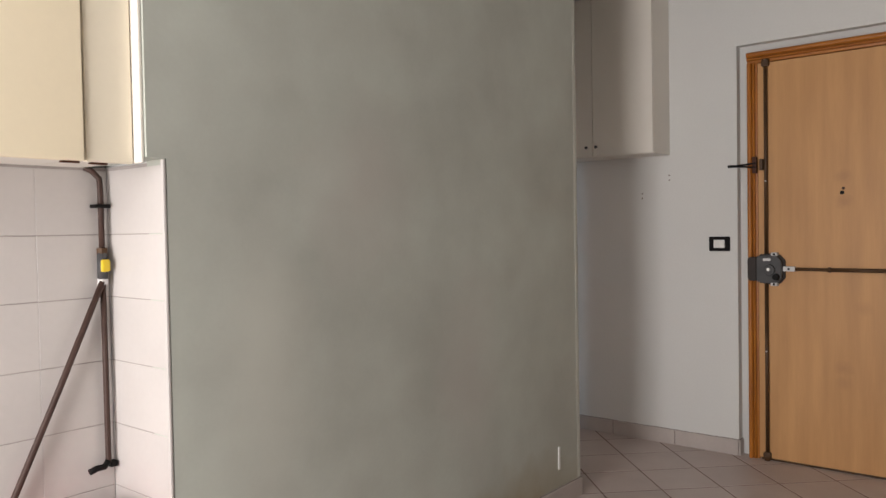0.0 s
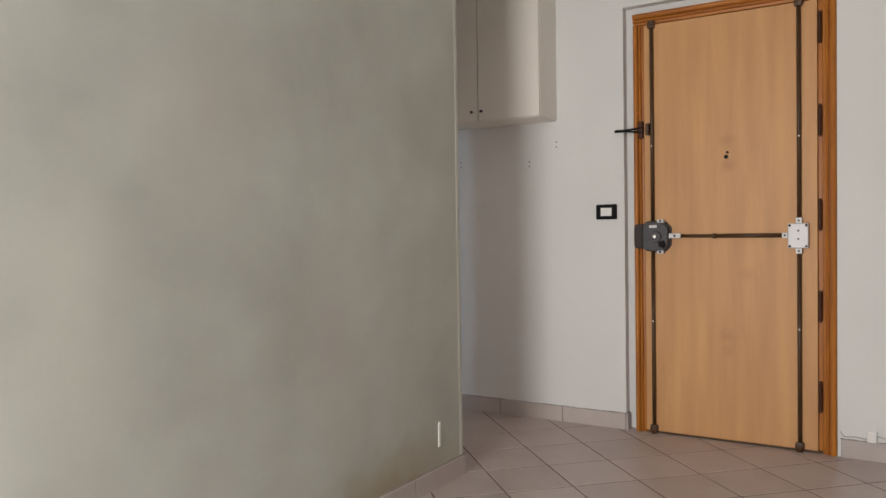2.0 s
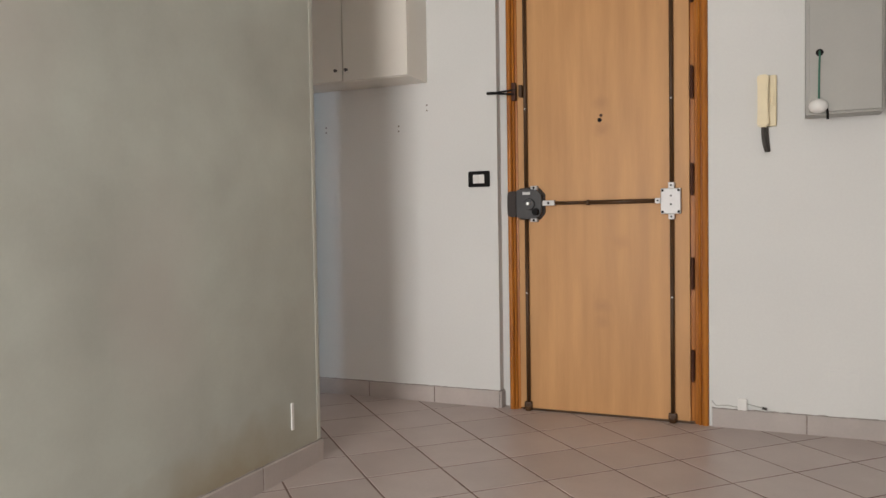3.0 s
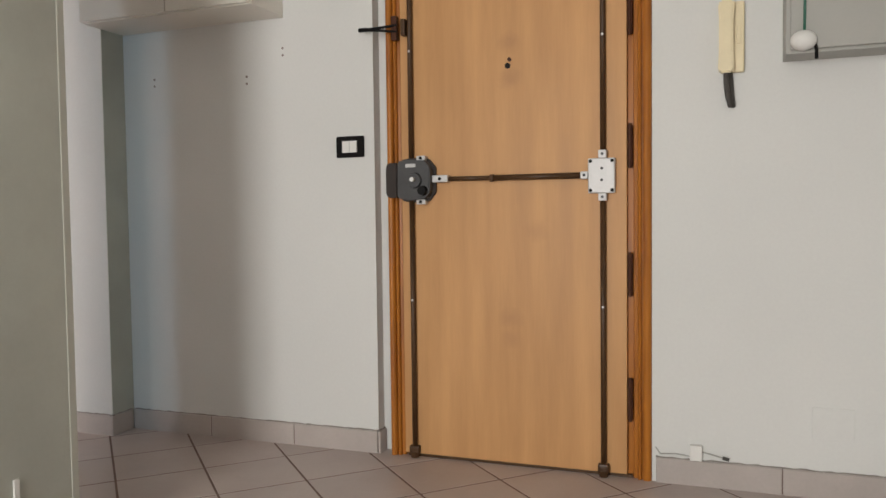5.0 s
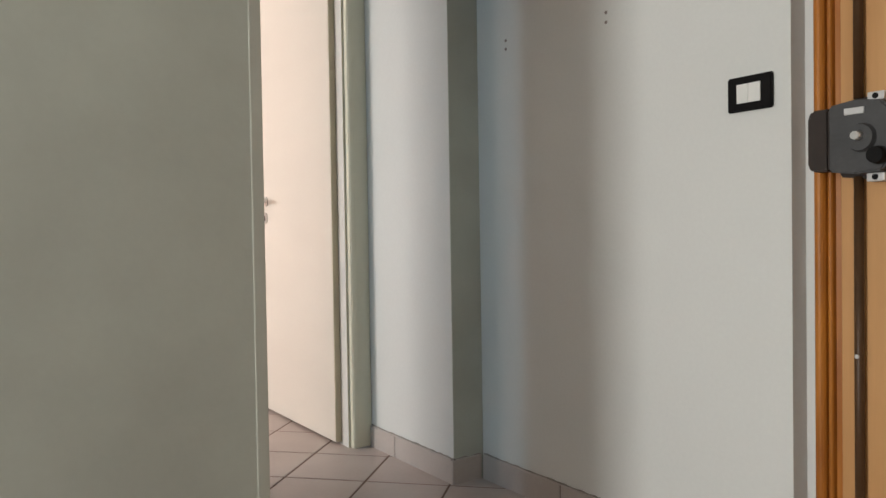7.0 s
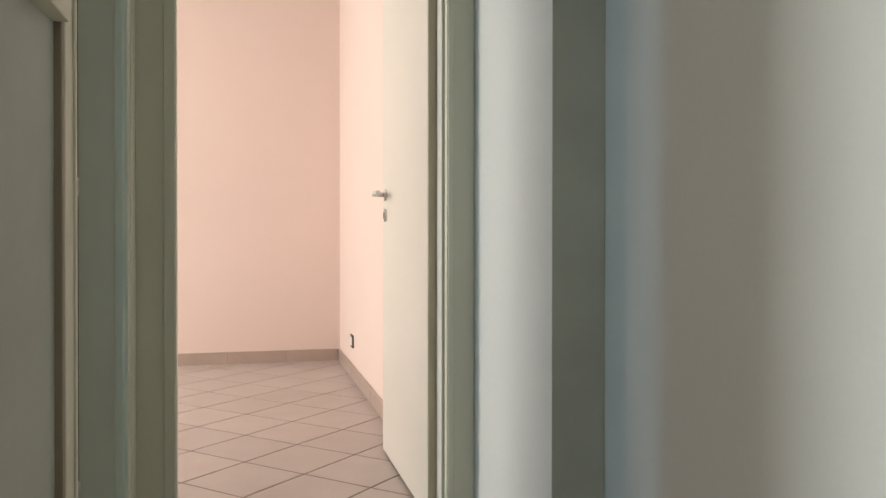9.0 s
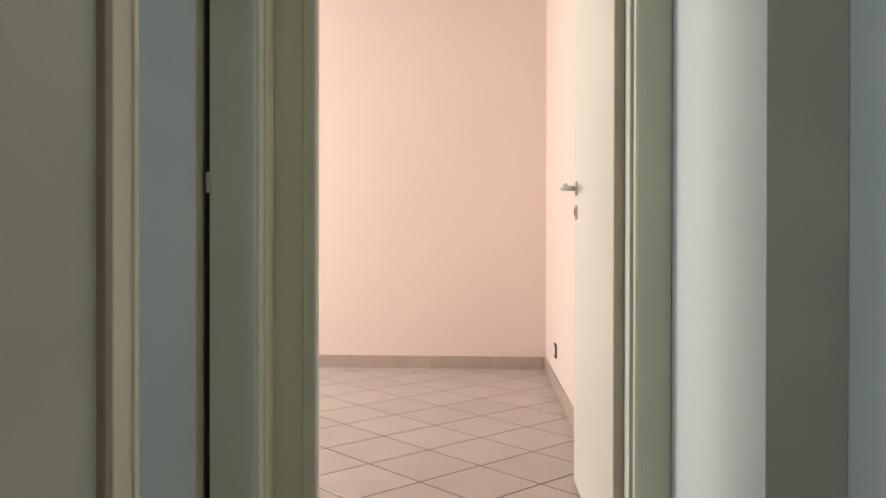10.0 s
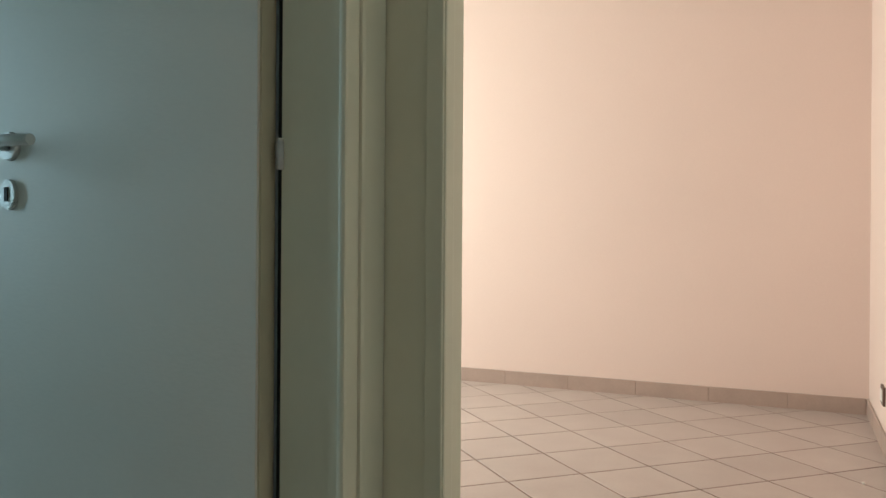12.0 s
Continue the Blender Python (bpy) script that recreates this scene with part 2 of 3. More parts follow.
tagged(part("wall_hall_end", bm, GREY), "grey painted hall wall between partition and bathroom door", "wall", kind="structure")
# thin grey slab, darker than the pier's white front
wall("wall_pier", "grey side of the hall pier", GREY, (-1.345, -1.342, -0.126, -0.001, LOW, CZ))
wall("wall_kitchen", "kitchen wall behind the tiles", WHITE, (-0.99, -0.887, -5.66, -3.245, LOW, CZ), (-0.99, -0.655, -3.235, -3.145, LOW, CZ))
wall("wall_east", "white painted living room wall", WHITE, (4.2, 4.35, -5.66, 0.2, LOW, CZ))
wall("wall_south", "white painted wall with a balcony window", WHITE,
     (-0.99, -0.55, -5.81, -5.66, LOW, CZ), (0.60, 4.35, -5.81, -5.66, LOW, CZ), (-0.55, 0.60, -5.81, -5.66, 2.3, CZ), (-0.55, 0.60, -5.81, -5.66, LOW, 0.12))
wall("wall_bathroom", "white bathroom wall with a window", WHITE,
     (-1.90, -1.43, -3.235, -3.145, LOW, CZ), (-1.09, -0.99, -3.235, -3.145, LOW, CZ), (-1.43, -1.09, -3.235, -3.145, LOW, 0.7), (-1.43, -1.09, -3.235, -3.145, 1.75, CZ))
wall("wall_bedroom_north", "salmon pink painted bedroom wall", PINK, (-5.5, -2.05, -0.145, 0.1, LOW, CZ))
wall("wall_bedroom_west", "salmon pink painted bedroom end wall", PINK, (-5.5, -5.353, -4.4, -0.145, LOW, CZ))
wall("wall_bedroom_south", "salmon pink painted bedroom wall with a window", PINK,
     (-5.5, -4.75, -4.55, -4.4, LOW, CZ), (-3.15, -1.9, -4.55, -4.4, LOW, CZ), (-4.75, -3.15, -4.55, -4.4, LOW, 0.9), (-4.75, -3.15, -4.55, -4.4, 2.35, CZ))
wall("wall_bedroom_east", "salmon pink painted bedroom wall by the door", PINK, (-1.972, -1.968, -4.4, -1.005, LOW, CZ))
tagged(part("ceiling", boxes((-5.5, 4.35, -5.81, 0.2, CZ, CZ + 0.12)), CEIL), "plain white painted ceiling", "ceiling", kind="structure")
floor = tagged(part("floor", boxes((-5.5, 4.35, -5.81, 0.2, -0.15, -0.0014)), GROUT), "pinkish-beige ceramic tile floor laid diagonally", "floor", kind="structure")


def window(name, x0, x1, y0, y1, z0, z1):
    w = thing(name, "white framed window letting in daylight", "window", kind="structure")
    m = (x0 + x1) / 2
    for r in ((x0, x0 + 0.05, z0, z1), (x1 - 0.05, x1, z0, z1), (m - 0.03, m + 0.03, z0 + 0.05, z1 - 0.05), (x0 + 0.05, x1 - 0.05, z0, z0 + 0.05), (x0 + 0.05, x1 - 0.05, z1 - 0.05, z1)):
        part("window_frame", boxes((r[0], r[1], y0, y1, r[2], r[3])), ALU, w)
    for a, b in ((x0 + 0.05, m - 0.03), (m + 0.03, x1 - 0.05)):
        g = part("pane", boxes((a, b, (y0 + y1) / 2 - 0.003, (y0 + y1) / 2 + 0.003, z0 + 0.05, z1 - 0.05)), GLASS, w)
        g.visible_shadow = False


window("window_1", -0.55, 0.60, -5.78, -5.72, 0.12, 2.3)
window("window_2", -4.75, -3.15, -4.52, -4.46, 0.9, 2.35)
window("window_3", -1.43, -1.09, -3.225, -3.175, 0.7, 1.75)

# ---- entrance door in its recess ----
door = thing("door_1", "closed pale wood entrance door with a bar lock in an orange wood frame", "door", kind="structure")


def moulding(w):
    """The section of the frame, from its outer edge inwards: a broad bead, a groove, a narrow bead and a flat by the leaf."""
    pts = [(0.0, 0.055), (0.0, 0.0)]
    pts += [(0.24 * w - 0.24 * w * math.cos(math.pi * k / 8), -0.014 * math.sin(math.pi * k / 8)) for k in range(1, 8)]
    pts += [(0.48 * w, 0.003), (0.52 * w, 0.003)]
    pts += [(0.64 * w - 0.12 * w * math.cos(math.pi * k / 6), 0.002 - 0.010 * math.sin(math.pi * k / 6)) for k in range(1, 6)]
    return pts + [(0.77 * w, 0.006), (0.96 * w, 0.008), (w, 0.012), (w, 0.055)]


def moulded(p, run, inward, w):
    """The section drawn from p along run, its width laid out towards inward."""
    bm = bmesh.new()
    p, run, inward = Vector(p), Vector(run), Vector(inward)
    rings = [[bm.verts.new(p + run * t + inward * a + Vector((0, b, 0))) for a, b in moulding(w)] for t in (0, 1)]
    n = len(rings[0])
    for k in range(n):
        bm.faces.new((rings[0][k], rings[0][(k + 1) % n], rings[1][(k + 1) % n], rings[1][k]))
    bm.faces.new(rings[0])
    bm.faces.new(rings[1][::-1])
    return bm


part("frame_post", moulded((-0.102, 0, 0), (0, 0, 2.176), (1, 0, 0), 0.056), OAK, door, "orange stained moulded wood upright")
part("frame_post", moulded((0.871, 0, 0), (0, 0, 2.176), (-1, 0, 0), 0.061), OAK, door, "orange stained moulded wood upright")
part("frame_head", moulded((-0.102, 0, 2.238), (0.973, 0, 0), (0, 0, -1), 0.061), OAKH, door, "orange stained moulded wood head")
leaf = part("leaf", boxes((-0.045, 0.789, 0.0, 0.048, 0.012, 2.172), bevel=0.003), BIRCH, door, "pale wood veneer leaf with worn marks")
part("rebate", boxes((0.790, 0.809, 0.022, 0.052, 0.0, 2.17)), OAK, door)
part("threshold", boxes((-0.036, 0.806, 0.006, 0.052, 0.0, 0.010)), BRONZE, door)
for z in (0.275, 0.71, 1.15, 1.60, 2.04):
    h = part("hinge", boxes((0.791, 0.808, -0.002, 0.021, z - 0.07, z + 0.07), bevel=0.003), HINGE, door, "dark brown steel hinge")
    part("hinge_pin", rod((0.7995, -0.002, z - 0.076), (0.7995, -0.002, z + 0.076), 0.0055), HINGE, h)
for x, z0, z1 in ((0.0, 0.03, 0.975), (0.0, 1.135, 2.165), (0.71, 0.03, 0.965), (0.71, 1.135, 2.165)):
    r = part("lock_rod", rod((x, -0.013, z0), (x, -0.013, z1), 0.0098, 14), BRONZE, door, "brown steel locking rod", True)
    for z in ((z0 + z1) / 2 + (0.1 if z0 < 0.5 else -0.12),):
        part("screw", rod((x, -0.0245, z), (x, -0.0215, z), 0.0045, 10), PLATEW, r)
    e = z0 if z0 < 0.5 else z1
    k = part("rod_guide", boxes((x - 0.020, x + 0.020, -0.028, 0.0, e - 0.016, e + 0.018), bevel=0.008), BRONZE, door, "brown steel rod guide")
    part("guide_foot", rod((x, -0.016, e - 0.028 if e < 1 else e + 0.004), (x, -0.016, e - 0.006 if e < 1 else e + 0.022), 0.015, 14, 0.018), BRONZE, k)
bar = part("cross_rod", rod((0.13, -0.016, 1.054), (0.32, -0.016, 1.053), 0.0085), BRONZE, door, "brown telescopic cross rod", True)
part("cross_rod", rod((0.315, -0.016, 1.053), (0.645, -0.016, 1.053), 0.0105), BRONZE, door, "", True)
part("collar", rod((0.308, -0.016, 1.053), (0.322, -0.016, 1.053), 0.0135), BRONZE, bar)
# lock case, a casting with cut corners, and its keeper on the frame
lock = part("lock_case", prism([(-0.040, 0.985), (-0.040, 1.122), (0.012, 1.128), (0.066, 1.122), (0.088, 1.096), (0.088, 1.008), (0.066, 0.982), (0.012, 0.978)], -0.055, 0.0, 0.004), LOCKG, door, "grey cast lock case")
part("keeper", prism([(-0.090, 1.000), (-0.090, 1.105), (-0.080, 1.118), (-0.043, 1.118), (-0.043, 0.988), (-0.080, 0.988)], -0.050, -0.010, 0.004), KEEPER, door, "brown steel keeper on the frame")
part("case_rim", prism([(-0.038, 0.976), (-0.038, 1.131), (0.014, 1.137), (0.071, 1.130), (0.097, 1.099), (0.097, 1.005), (0.071, 0.974), (0.014, 0.969)], -0.016, -0.001, 0.003), KEEPER, lock, "dark backing plate")
part("lock_boss", rod((0.029, -0.054, 1.050), (0.029, -0.066, 1.050), 0.030, 24, 0.026), LOCKG, lock)
part("lock_knob", rod((0.028, -0.062, 1.053), (0.028, -0.084, 1.053), 0.0105, 20, 0.008), STEEL, lock, "bright steel knob", True)
part("key_cover", rod((0.062, -0.054, 1.012), (0.062, -0.074, 1.012), 0.019, 20, 0.016), BLACK, lock, "black turn knob", True)
part("tab", boxes((-0.006, 0.034, -0.0585, -0.052, 1.098, 1.112), bevel=0.002), PLATEW, lock, "bright tab")
for x0, x1, z0, z1 in ((0.028, 0.062, 1.124, 1.142), (0.026, 0.062, 0.962, 0.980), (0.089, 0.150, 1.042, 1.068)):
    g = part("rod_sleeve", boxes((x0, x1, -0.034, -0.002, z0, z1), bevel=0.003), PLATEW, door, "bright steel sleeve")
    part("screw", rod(((x0 + x1) / 2, -0.036, (z0 + z1) / 2), ((x0 + x1) / 2, -0.033, (z0 + z1) / 2), 0.006, 12), BLACK, g)
plate = part("lock_plate", boxes((0.661, 0.752, -0.030, 0.0, 0.990, 1.110), bevel=0.004), PLATEW, door, "pale zinc corner gear cover")
for x in (0.670, 0.743):
    for z in (1.000, 1.100):
        part("screw", rod((x, -0.0325, z), (x, -0.0285, z), 0.006, 10), BLACK, plate)
for z in (1.035, 1.075):
    part("screw", rod((0.708, -0.032, z), (0.708, -0.029, z), 0.005, 10), LOCKG, plate)
for x0, x1, z0, z1 in ((0.696, 0.724, 1.110, 1.138), (0.696, 0.724, 0.964, 0.990), (0.635, 0.661, 1.040, 1.066)):
    g = part("rod_sleeve", boxes((x0, x1, -0.032, -0.002, z0, z1), bevel=0.003), PLATEW, door, "pale zinc sleeve")
    part("screw", rod(((x0 + x1) / 2, -0.034, (z0 + z1) / 2), ((x0 + x1) / 2, -0.031, (z0 + z1) / 2), 0.005, 12), LOCKG, g)
part("peephole", rod((0.372, -0.006, 1.452), (0.372, 0.004, 1.452), 0.010, 16), BLACK, door, "dark peephole")
part("peephole_cover", rod((0.379, -0.006, 1.474), (0.379, 0.004, 1.474), 0.007, 16), HINGE, door)
# door limiter arm
arm = part("limiter_plate", boxes((-0.070, -0.046, -0.030, -0.006, 1.575, 1.665), bevel=0.004), HINGE, door, "brown steel door limiter")
part("limiter_block", boxes((-0.030, -0.012, -0.034, 0.0, 1.590, 1.650), bevel=0.004), BRONZE, door, "brown steel limiter block")
part("limiter_arm", tube([(-0.046, -0.026, 1.630), (-0.10, -0.036, 1.624), (-0.160, -0.046, 1.619)], 0.005), BLACK, arm)
part("limiter_arm", tube([(-0.046, -0.026, 1.605), (-0.10, -0.036, 1.612), (-0.160, -0.046, 1.617)], 0.005), BLACK, arm)
part("limiter_tip", boxes((-0.192, -0.155, -0.056, -0.040, 1.611, 1.625), bevel=0.004), BLACK, arm)


# ---- inner doors ----
def casing_y(name, parent, x0, x1, y, z0, z1, depth, inner):
    """A flat casing on a wall that faces +y: a board and a thin raised bead along its inner edge."""
    bm = boxes((x0, x1, y, y + depth, z0, z1), bevel=0.004)
    a, b = (x0 + 0.006, x0 + 0.02) if inner < 0 else (x1 - 0.02, x1 - 0.006)
    add_box(bm, a, b, y + depth - 0.002, y + depth + 0.004, z0, z1, bevel=0.002)
    return part(name, bm, CASING, parent)


bath = thing("door_2", "open ivory bathroom door swung into the bathroom", "door", kind="structure")
casing_y("casing", bath, -1.160, -1.0855, -1.085, 0.0, 2.18, 0.038, -1)
far_casing = boxes((-1.867, -1.762, -1.085, -1.066, 0.0, 2.18))
add_box(far_casing, -1.795, -1.757, -1.067, -1.054, 0.0, 2.18, bevel=0.005)
add_box(far_casing, -1.867, -1.797, -1.067, -1.051, 0.0, 2.18, bevel=0.007)
part("casing", far_casing, CASING, bath)
part("casing_head", boxes((-1.762, -1.160, -1.085, -1.055, 2.10, 2.18), bevel=0.004), CASING, bath)
part("jamb", boxes((-1.160, -1.1215, -1.173, -1.0855, 0.0, 2.118)), CASING, bath)
jamb = part("jamb", boxes((-1.799, -1.764, -1.166, -1.0855, 0.0, 2.118)), CASING, bath)
# near-black filler: the shade of the gap beside the leaf, put in as colour
part("rebate", boxes((-1.797, -1.7755, -1.181, -1.1665, 0.0, 2.118)), GAPSHADE, bath)
bleaf = part("leaf", boxes((-1.774, -1.734, -1.775, -1.186, 0.01, 2.09), bevel=0.002), LEAFW, bath, "ivory laminate leaf")
part("leaf_edge", boxes((-1.770, -1.738, -1.186, -1.182, 0.01, 2.09)), EDGE, bleaf, "leaf edge toned tan for its dim facing")
for z in (0.25, 0.978, 1.85):
    h = part("hinge", rod((-1.762, -1.168, z - 0.020), (-1.762, -1.168, z + 0.020), 0.006, 14), PLATEW, bath, "small steel hinge", True)
    part("hinge_cap", rod((-1.762, -1.168, z + 0.020), (-1.762, -1.168, z + 0.025), 0.005, 12), STEEL, h)


def lever_handle(parent, m):
    """A lever on a round rose with a keyhole plate under it, in the plane y = 0, facing -y, its lever towards +x."""
    rose = part("handle_rose", rod((0, 0, 0), (0, -0.009, 0), 0.025, 24, 0.023), STEEL, parent, "satin steel rose", True)
    rose.matrix_local = m
    part("lever", tube([(0, -0.005, 0), (0, -0.04, 0), (0.006, -0.050, 0), (0.02, -0.054, 0), (0.06, -0.054, 0.001), (0.115, -0.050, 0)], 0.0095), STEEL, rose, "satin steel lever", True)
    key = part("keyhole_plate", prism([(0.020 * math.cos(a), 0.026 * math.sin(a)) for a in [2 * math.pi * k / 20 for k in range(20)]], -0.008, 0, 0.001), STEEL, parent, "oval keyhole plate")
    key.matrix_local = m @ Matrix.Translation((0, 0, -0.082))
    part("keyhole", boxes((-0.004, 0.004, -0.010, -0.007, -0.012, 0.012)), BLACK, key)


lever_handle(bleaf, Matrix.Translation((-1.734, -1.707, 1.014)) @ pose(0, 0, 0, 0, 0, 90))

bed = thing("door_3", "open ivory bedroom door swung against the pink wall", "door", kind="structure")
# left side of the doorway
lc = part("casing", boxes((-1.90, -1.868, -1.062, -0.953, 0.0, 2.18), bevel=0.004), CASING, bed)
part("bead", boxes((-1.869, -1.864, -0.984, -0.956, 0.0, 2.18), bevel=0.002), CASING, lc)
part("jamb", boxes((-1.974, -1.9005, -0.9995, -0.972, 0.0, 2.118)), CASING, bed)
# right side of the doorway
rc = part("casing", boxes((-1.969, -1.940, -0.212, -0.127, 0.0, 2.18), bevel=0.004), CASING, bed)
part("bead", boxes((-1.941, -1.936, -0.208, -0.190, 0.0, 2.18), bevel=0.002), CASING, rc)
part("jamb", boxes((-2.030, -1.9695, -0.2195, -0.2125, 0.0, 2.118)), CASING, bed)
part("jamb", boxes((-2.049, -2.0315, -0.206, -0.146, 0.0, 2.118)), CASING, bed)
part("casing_head", boxes((-1.90, -1.868, -0.953, -0.2125, 2.10, 2.18), bevel=0.004), CASING, bed)
dleaf = part("leaf", boxes((-2.855, -2.038, -0.247, -0.207, 0.012, 2.095), bevel=0.002), LEAFW, bed, "ivory laminate leaf")
part("leaf_edge", boxes((-2.038, -2.034, -0.245, -0.209, 0.012, 2.095)), EDGE, dleaf, "leaf edge toned tan for its dim facing")
lever_handle(dleaf, Matrix.Translation((-2.78, -0.247, 1.04)))

# ---- things on the entrance wall ----
cab = thing("wall_cabinet", "white two-door wall cabinet hung above the hall corner", "cabinet")
part("body", boxes((-1.344, -0.546, -0.218, -0.001, 1.712, 2.66), bevel=0.002), CABW, cab)
for x0, x1, kx in ((-1.343, -0.927, -0.962), (-0.923, -0.547, -0.899)):
    d = part("cabinet_door", boxes((x0, x1, -0.237, -0.2195, 1.716, 2.657), bevel=0.0025), CABW, cab)
    k = part("knob", rod((kx, -0.237, 1.772), (kx, -0.253, 1.770), 0.0055, 14, 0.009), LOCKG, d, "small dark metal knob", True)


def framed_plate(name, label, category, x, z, w, h, rockers):
    t = thing(name, label, category)
    bm = prism([(x - w / 2, z - h / 2), (x - w / 2, z + h / 2), (x + w / 2, z + h / 2), (x + w / 2, z - h / 2)], -0.010, 0.0, 0.003)
    part("frame", bm, BLACK, t, "black plastic frame")
    for a, b in rockers:
        part("rocker", boxes((x + a, x + b, -0.014, -0.009, z - 0.0225, z + 0.0225), bevel=0.0015), WPLAST, t, "white rocker")
    return t


framed_plate("light_switch", "black framed light switch with white rockers on the wall", "switch", -0.257, 1.189, 0.118, 0.082, ((-0.031, -0.0003), (0.0003, 0.031)))
outlet = framed_plate("wall_socket", "black framed wall socket above the skirting", "socket", 1.785, 0.227, 0.118, 0.082, ((-0.034, 0.034),))
for i in (-0.02, 0.0, 0.02):
    part("socket_hole", rod((1.785 + i, -0.0145, 0.227), (1.785 + i, -0.0125, 0.227), 0.004, 10), BLACK, outlet)

phone = thing("intercom_phone", "aged ivory intercom handset on the wall with a hanging cord", "intercom")
part("base", boxes((1.088, 1.161, -0.022, 0.0, 1.370, 1.596), bevel=0.006), IVORY, phone)
hs = part("handset", prism([(1.086, 1.366), (1.080, 1.376), (1.083, 1.430), (1.083, 1.540), (1.080, 1.586), (1.086, 1.597), (1.126, 1.597), (1.131, 1.586), (1.127, 1.540), (1.127, 1.430), (1.131, 1.376), (1.126, 1.366)], -0.052, -0.030, 0.006), IVORY, phone, "ivory handset")
part("earpiece", boxes((1.083, 1.128, -0.032, -0.020, 1.544, 1.590), bevel=0.005), IVORY, hs)
part("mouthpiece", boxes((1.083, 1.128, -0.032, -0.020, 1.374, 1.420), bevel=0.005), IVORY, hs)
part("hook_button", boxes((1.136, 1.150, -0.028, -0.021, 1.46, 1.52), bevel=0.003), IVORY, phone)
part("cord", tube([(1.106, -0.036, 1.378), (1.107, -0.034, 1.33), (1.112, -0.030, 1.29), (1.120, -0.026, 1.262), (1.126, -0.012, 1.262), (1.122, -0.010, 1.30), (1.116, -0.012, 1.376)], 0.009), CORD, phone, "dark grey coiled cord", True)

box_ = thing("electric_box", "grey enamelled electric box on the wall", "electric box")
part("housing", boxes((1.274, 1.562, -0.128, 0.0, 1.394, 2.06), bevel=0.004), BOXG, box_)
part("cover", boxes((1.286, 1.556, -0.142, -0.1285, 1.404, 2.052), bevel=0.004), BOXG, box_)
part("cable_hole", rod((1.326, -0.1435, 1.652), (1.326, -0.1415, 1.652), 0.015, 18), BLACK, box_)
part("hanging_wire", tube([(1.326, -0.142, 1.658), (1.326, -0.150, 1.640), (1.324, -0.148, 1.56), (1.323, -0.150, 1.455)], 0.0038), GREEN, box_, "green wire", True)
bell = bmesh.new()
bmesh.ops.create_uvsphere(bell, u_segments=24, v_segments=14, radius=1.0, matrix=Matrix.Translation((1.321, -0.150, 1.428)) @ Matrix.Diagonal((0.037, 0.030, 0.030, 1)))
part("bell", bell, WPLAST, box_, "white plastic dome", True)
part("bell_lead", tube([(1.352, -0.140, 1.425), (1.356, -0.146, 1.40), (1.357, -0.144, 1.372)], 0.005), BLACK, box_)

jb = thing("junction_box", "small white cable box on top of the skirting", "junction box")
part("box_body", boxes((0.996, 1.036, -0.024, 0.0, 0.088, 0.140), bevel=0.003), WPLAST, jb)
part("cable", tube([(1.036, -0.012, 0.118), (1.07, -0.010, 0.110), (1.105, -0.012, 0.103)], 0.0022), BOXG, jb)
part("cable_plug", rod((1.100, -0.012, 0.104), (1.120, -0.012, 0.099), 0.006, 12), CORD, jb)
part("cable", tube([(0.996, -0.008, 0.098), (0.95, -0.006, 0.103), (0.90, -0.006, 0.098), (0.884, -0.006, 0.12)], 0.0022), BOXG, jb)
tagged(part("cover_plate", boxes((1.369, 1.491, -0.006, 0.0, 0.190, 0.292), bevel=0.0015), WHITE), "blank cover plate painted over in wall white", "cover plate")
tagged(part("plastic_tab", boxes((-0.558, -0.552, -1.290, -1.274, 0.172, 0.278), bevel=0.002), WPLAST), "small white plastic tab fixed to the partition", "tab")
tagged(part("control_panel", boxes((-1.066, -0.90, -1.085, -1.036, 1.187, 1.46), bevel=0.003), CASING), "pale flat control panel beside the bathroom casing", "panel")
# the bathroom casing's shaded side, made as a strip of darker brown
tagged(part("trim", boxes((-1.085, -1.067, -1.085, -1.0475, 0.0, 2.18), bevel=0.003), CASINGSHADE), "dark brown strip standing in for the shaded side of the bathroom casing", "trim", kind="structure")
tagged(part("corner_guard", boxes((-0.562, -0.5562, -1.108, -1.0835, 0.086, 2.4), bevel=0.0025), CORNER), "pale corner guard on the partition's end", "trim", kind="structure")
for x, z in ((-0.721, 1.478), (-1.181, 1.498), (-0.551, 1.579)):
    s = thing("screw_hole", "pair of old screw holes in the plaster", "screw hole", "holes left by a removed cabinet")
    for dz in (-0.014, 0.014):
        part("hole_rim", rod((x, -0.0015, z + dz), (x, 0.0005, z + dz), 0.005, 12), PLASTER, s)

# ---- kitchen corner ----
def kitchen_cabinet(name, label, mat, x, y0, y1, hx):
    c = thing(name, label, "cabinet")
    part("body", boxes((-0.8865, x - 0.020, y0, y1, 1.492, 2.20), bevel=0.002), CABW, c)
    d = part("cabinet_door", boxes((x - 0.018, x, y0 + 0.002, y1 - 0.002, 1.484, 2.20), bevel=0.003), mat, c)
    part("finger_pull", boxes((x - 0.022, x - 0.008, hx - 0.022, hx + 0.022, 1.479, 1.4835), bevel=0.001), HINGE, d, "dark finger pull")


kitchen_cabinet("kitchen_cabinet", "ivory kitchen wall cabinet in the tiled corner", CREAM2, -0.600, -3.438, -3.312, -3.40)
kitchen_cabinet("kitchen_cabinet", "deep cream kitchen wall cabinet", CREAM, -0.592, -4.05, -3.442, -3.475)
kitchen_cabinet("kitchen_cabinet", "deep cream kitchen wall cabinet", CREAM, -0.592, -4.67, -4.054, -4.10)
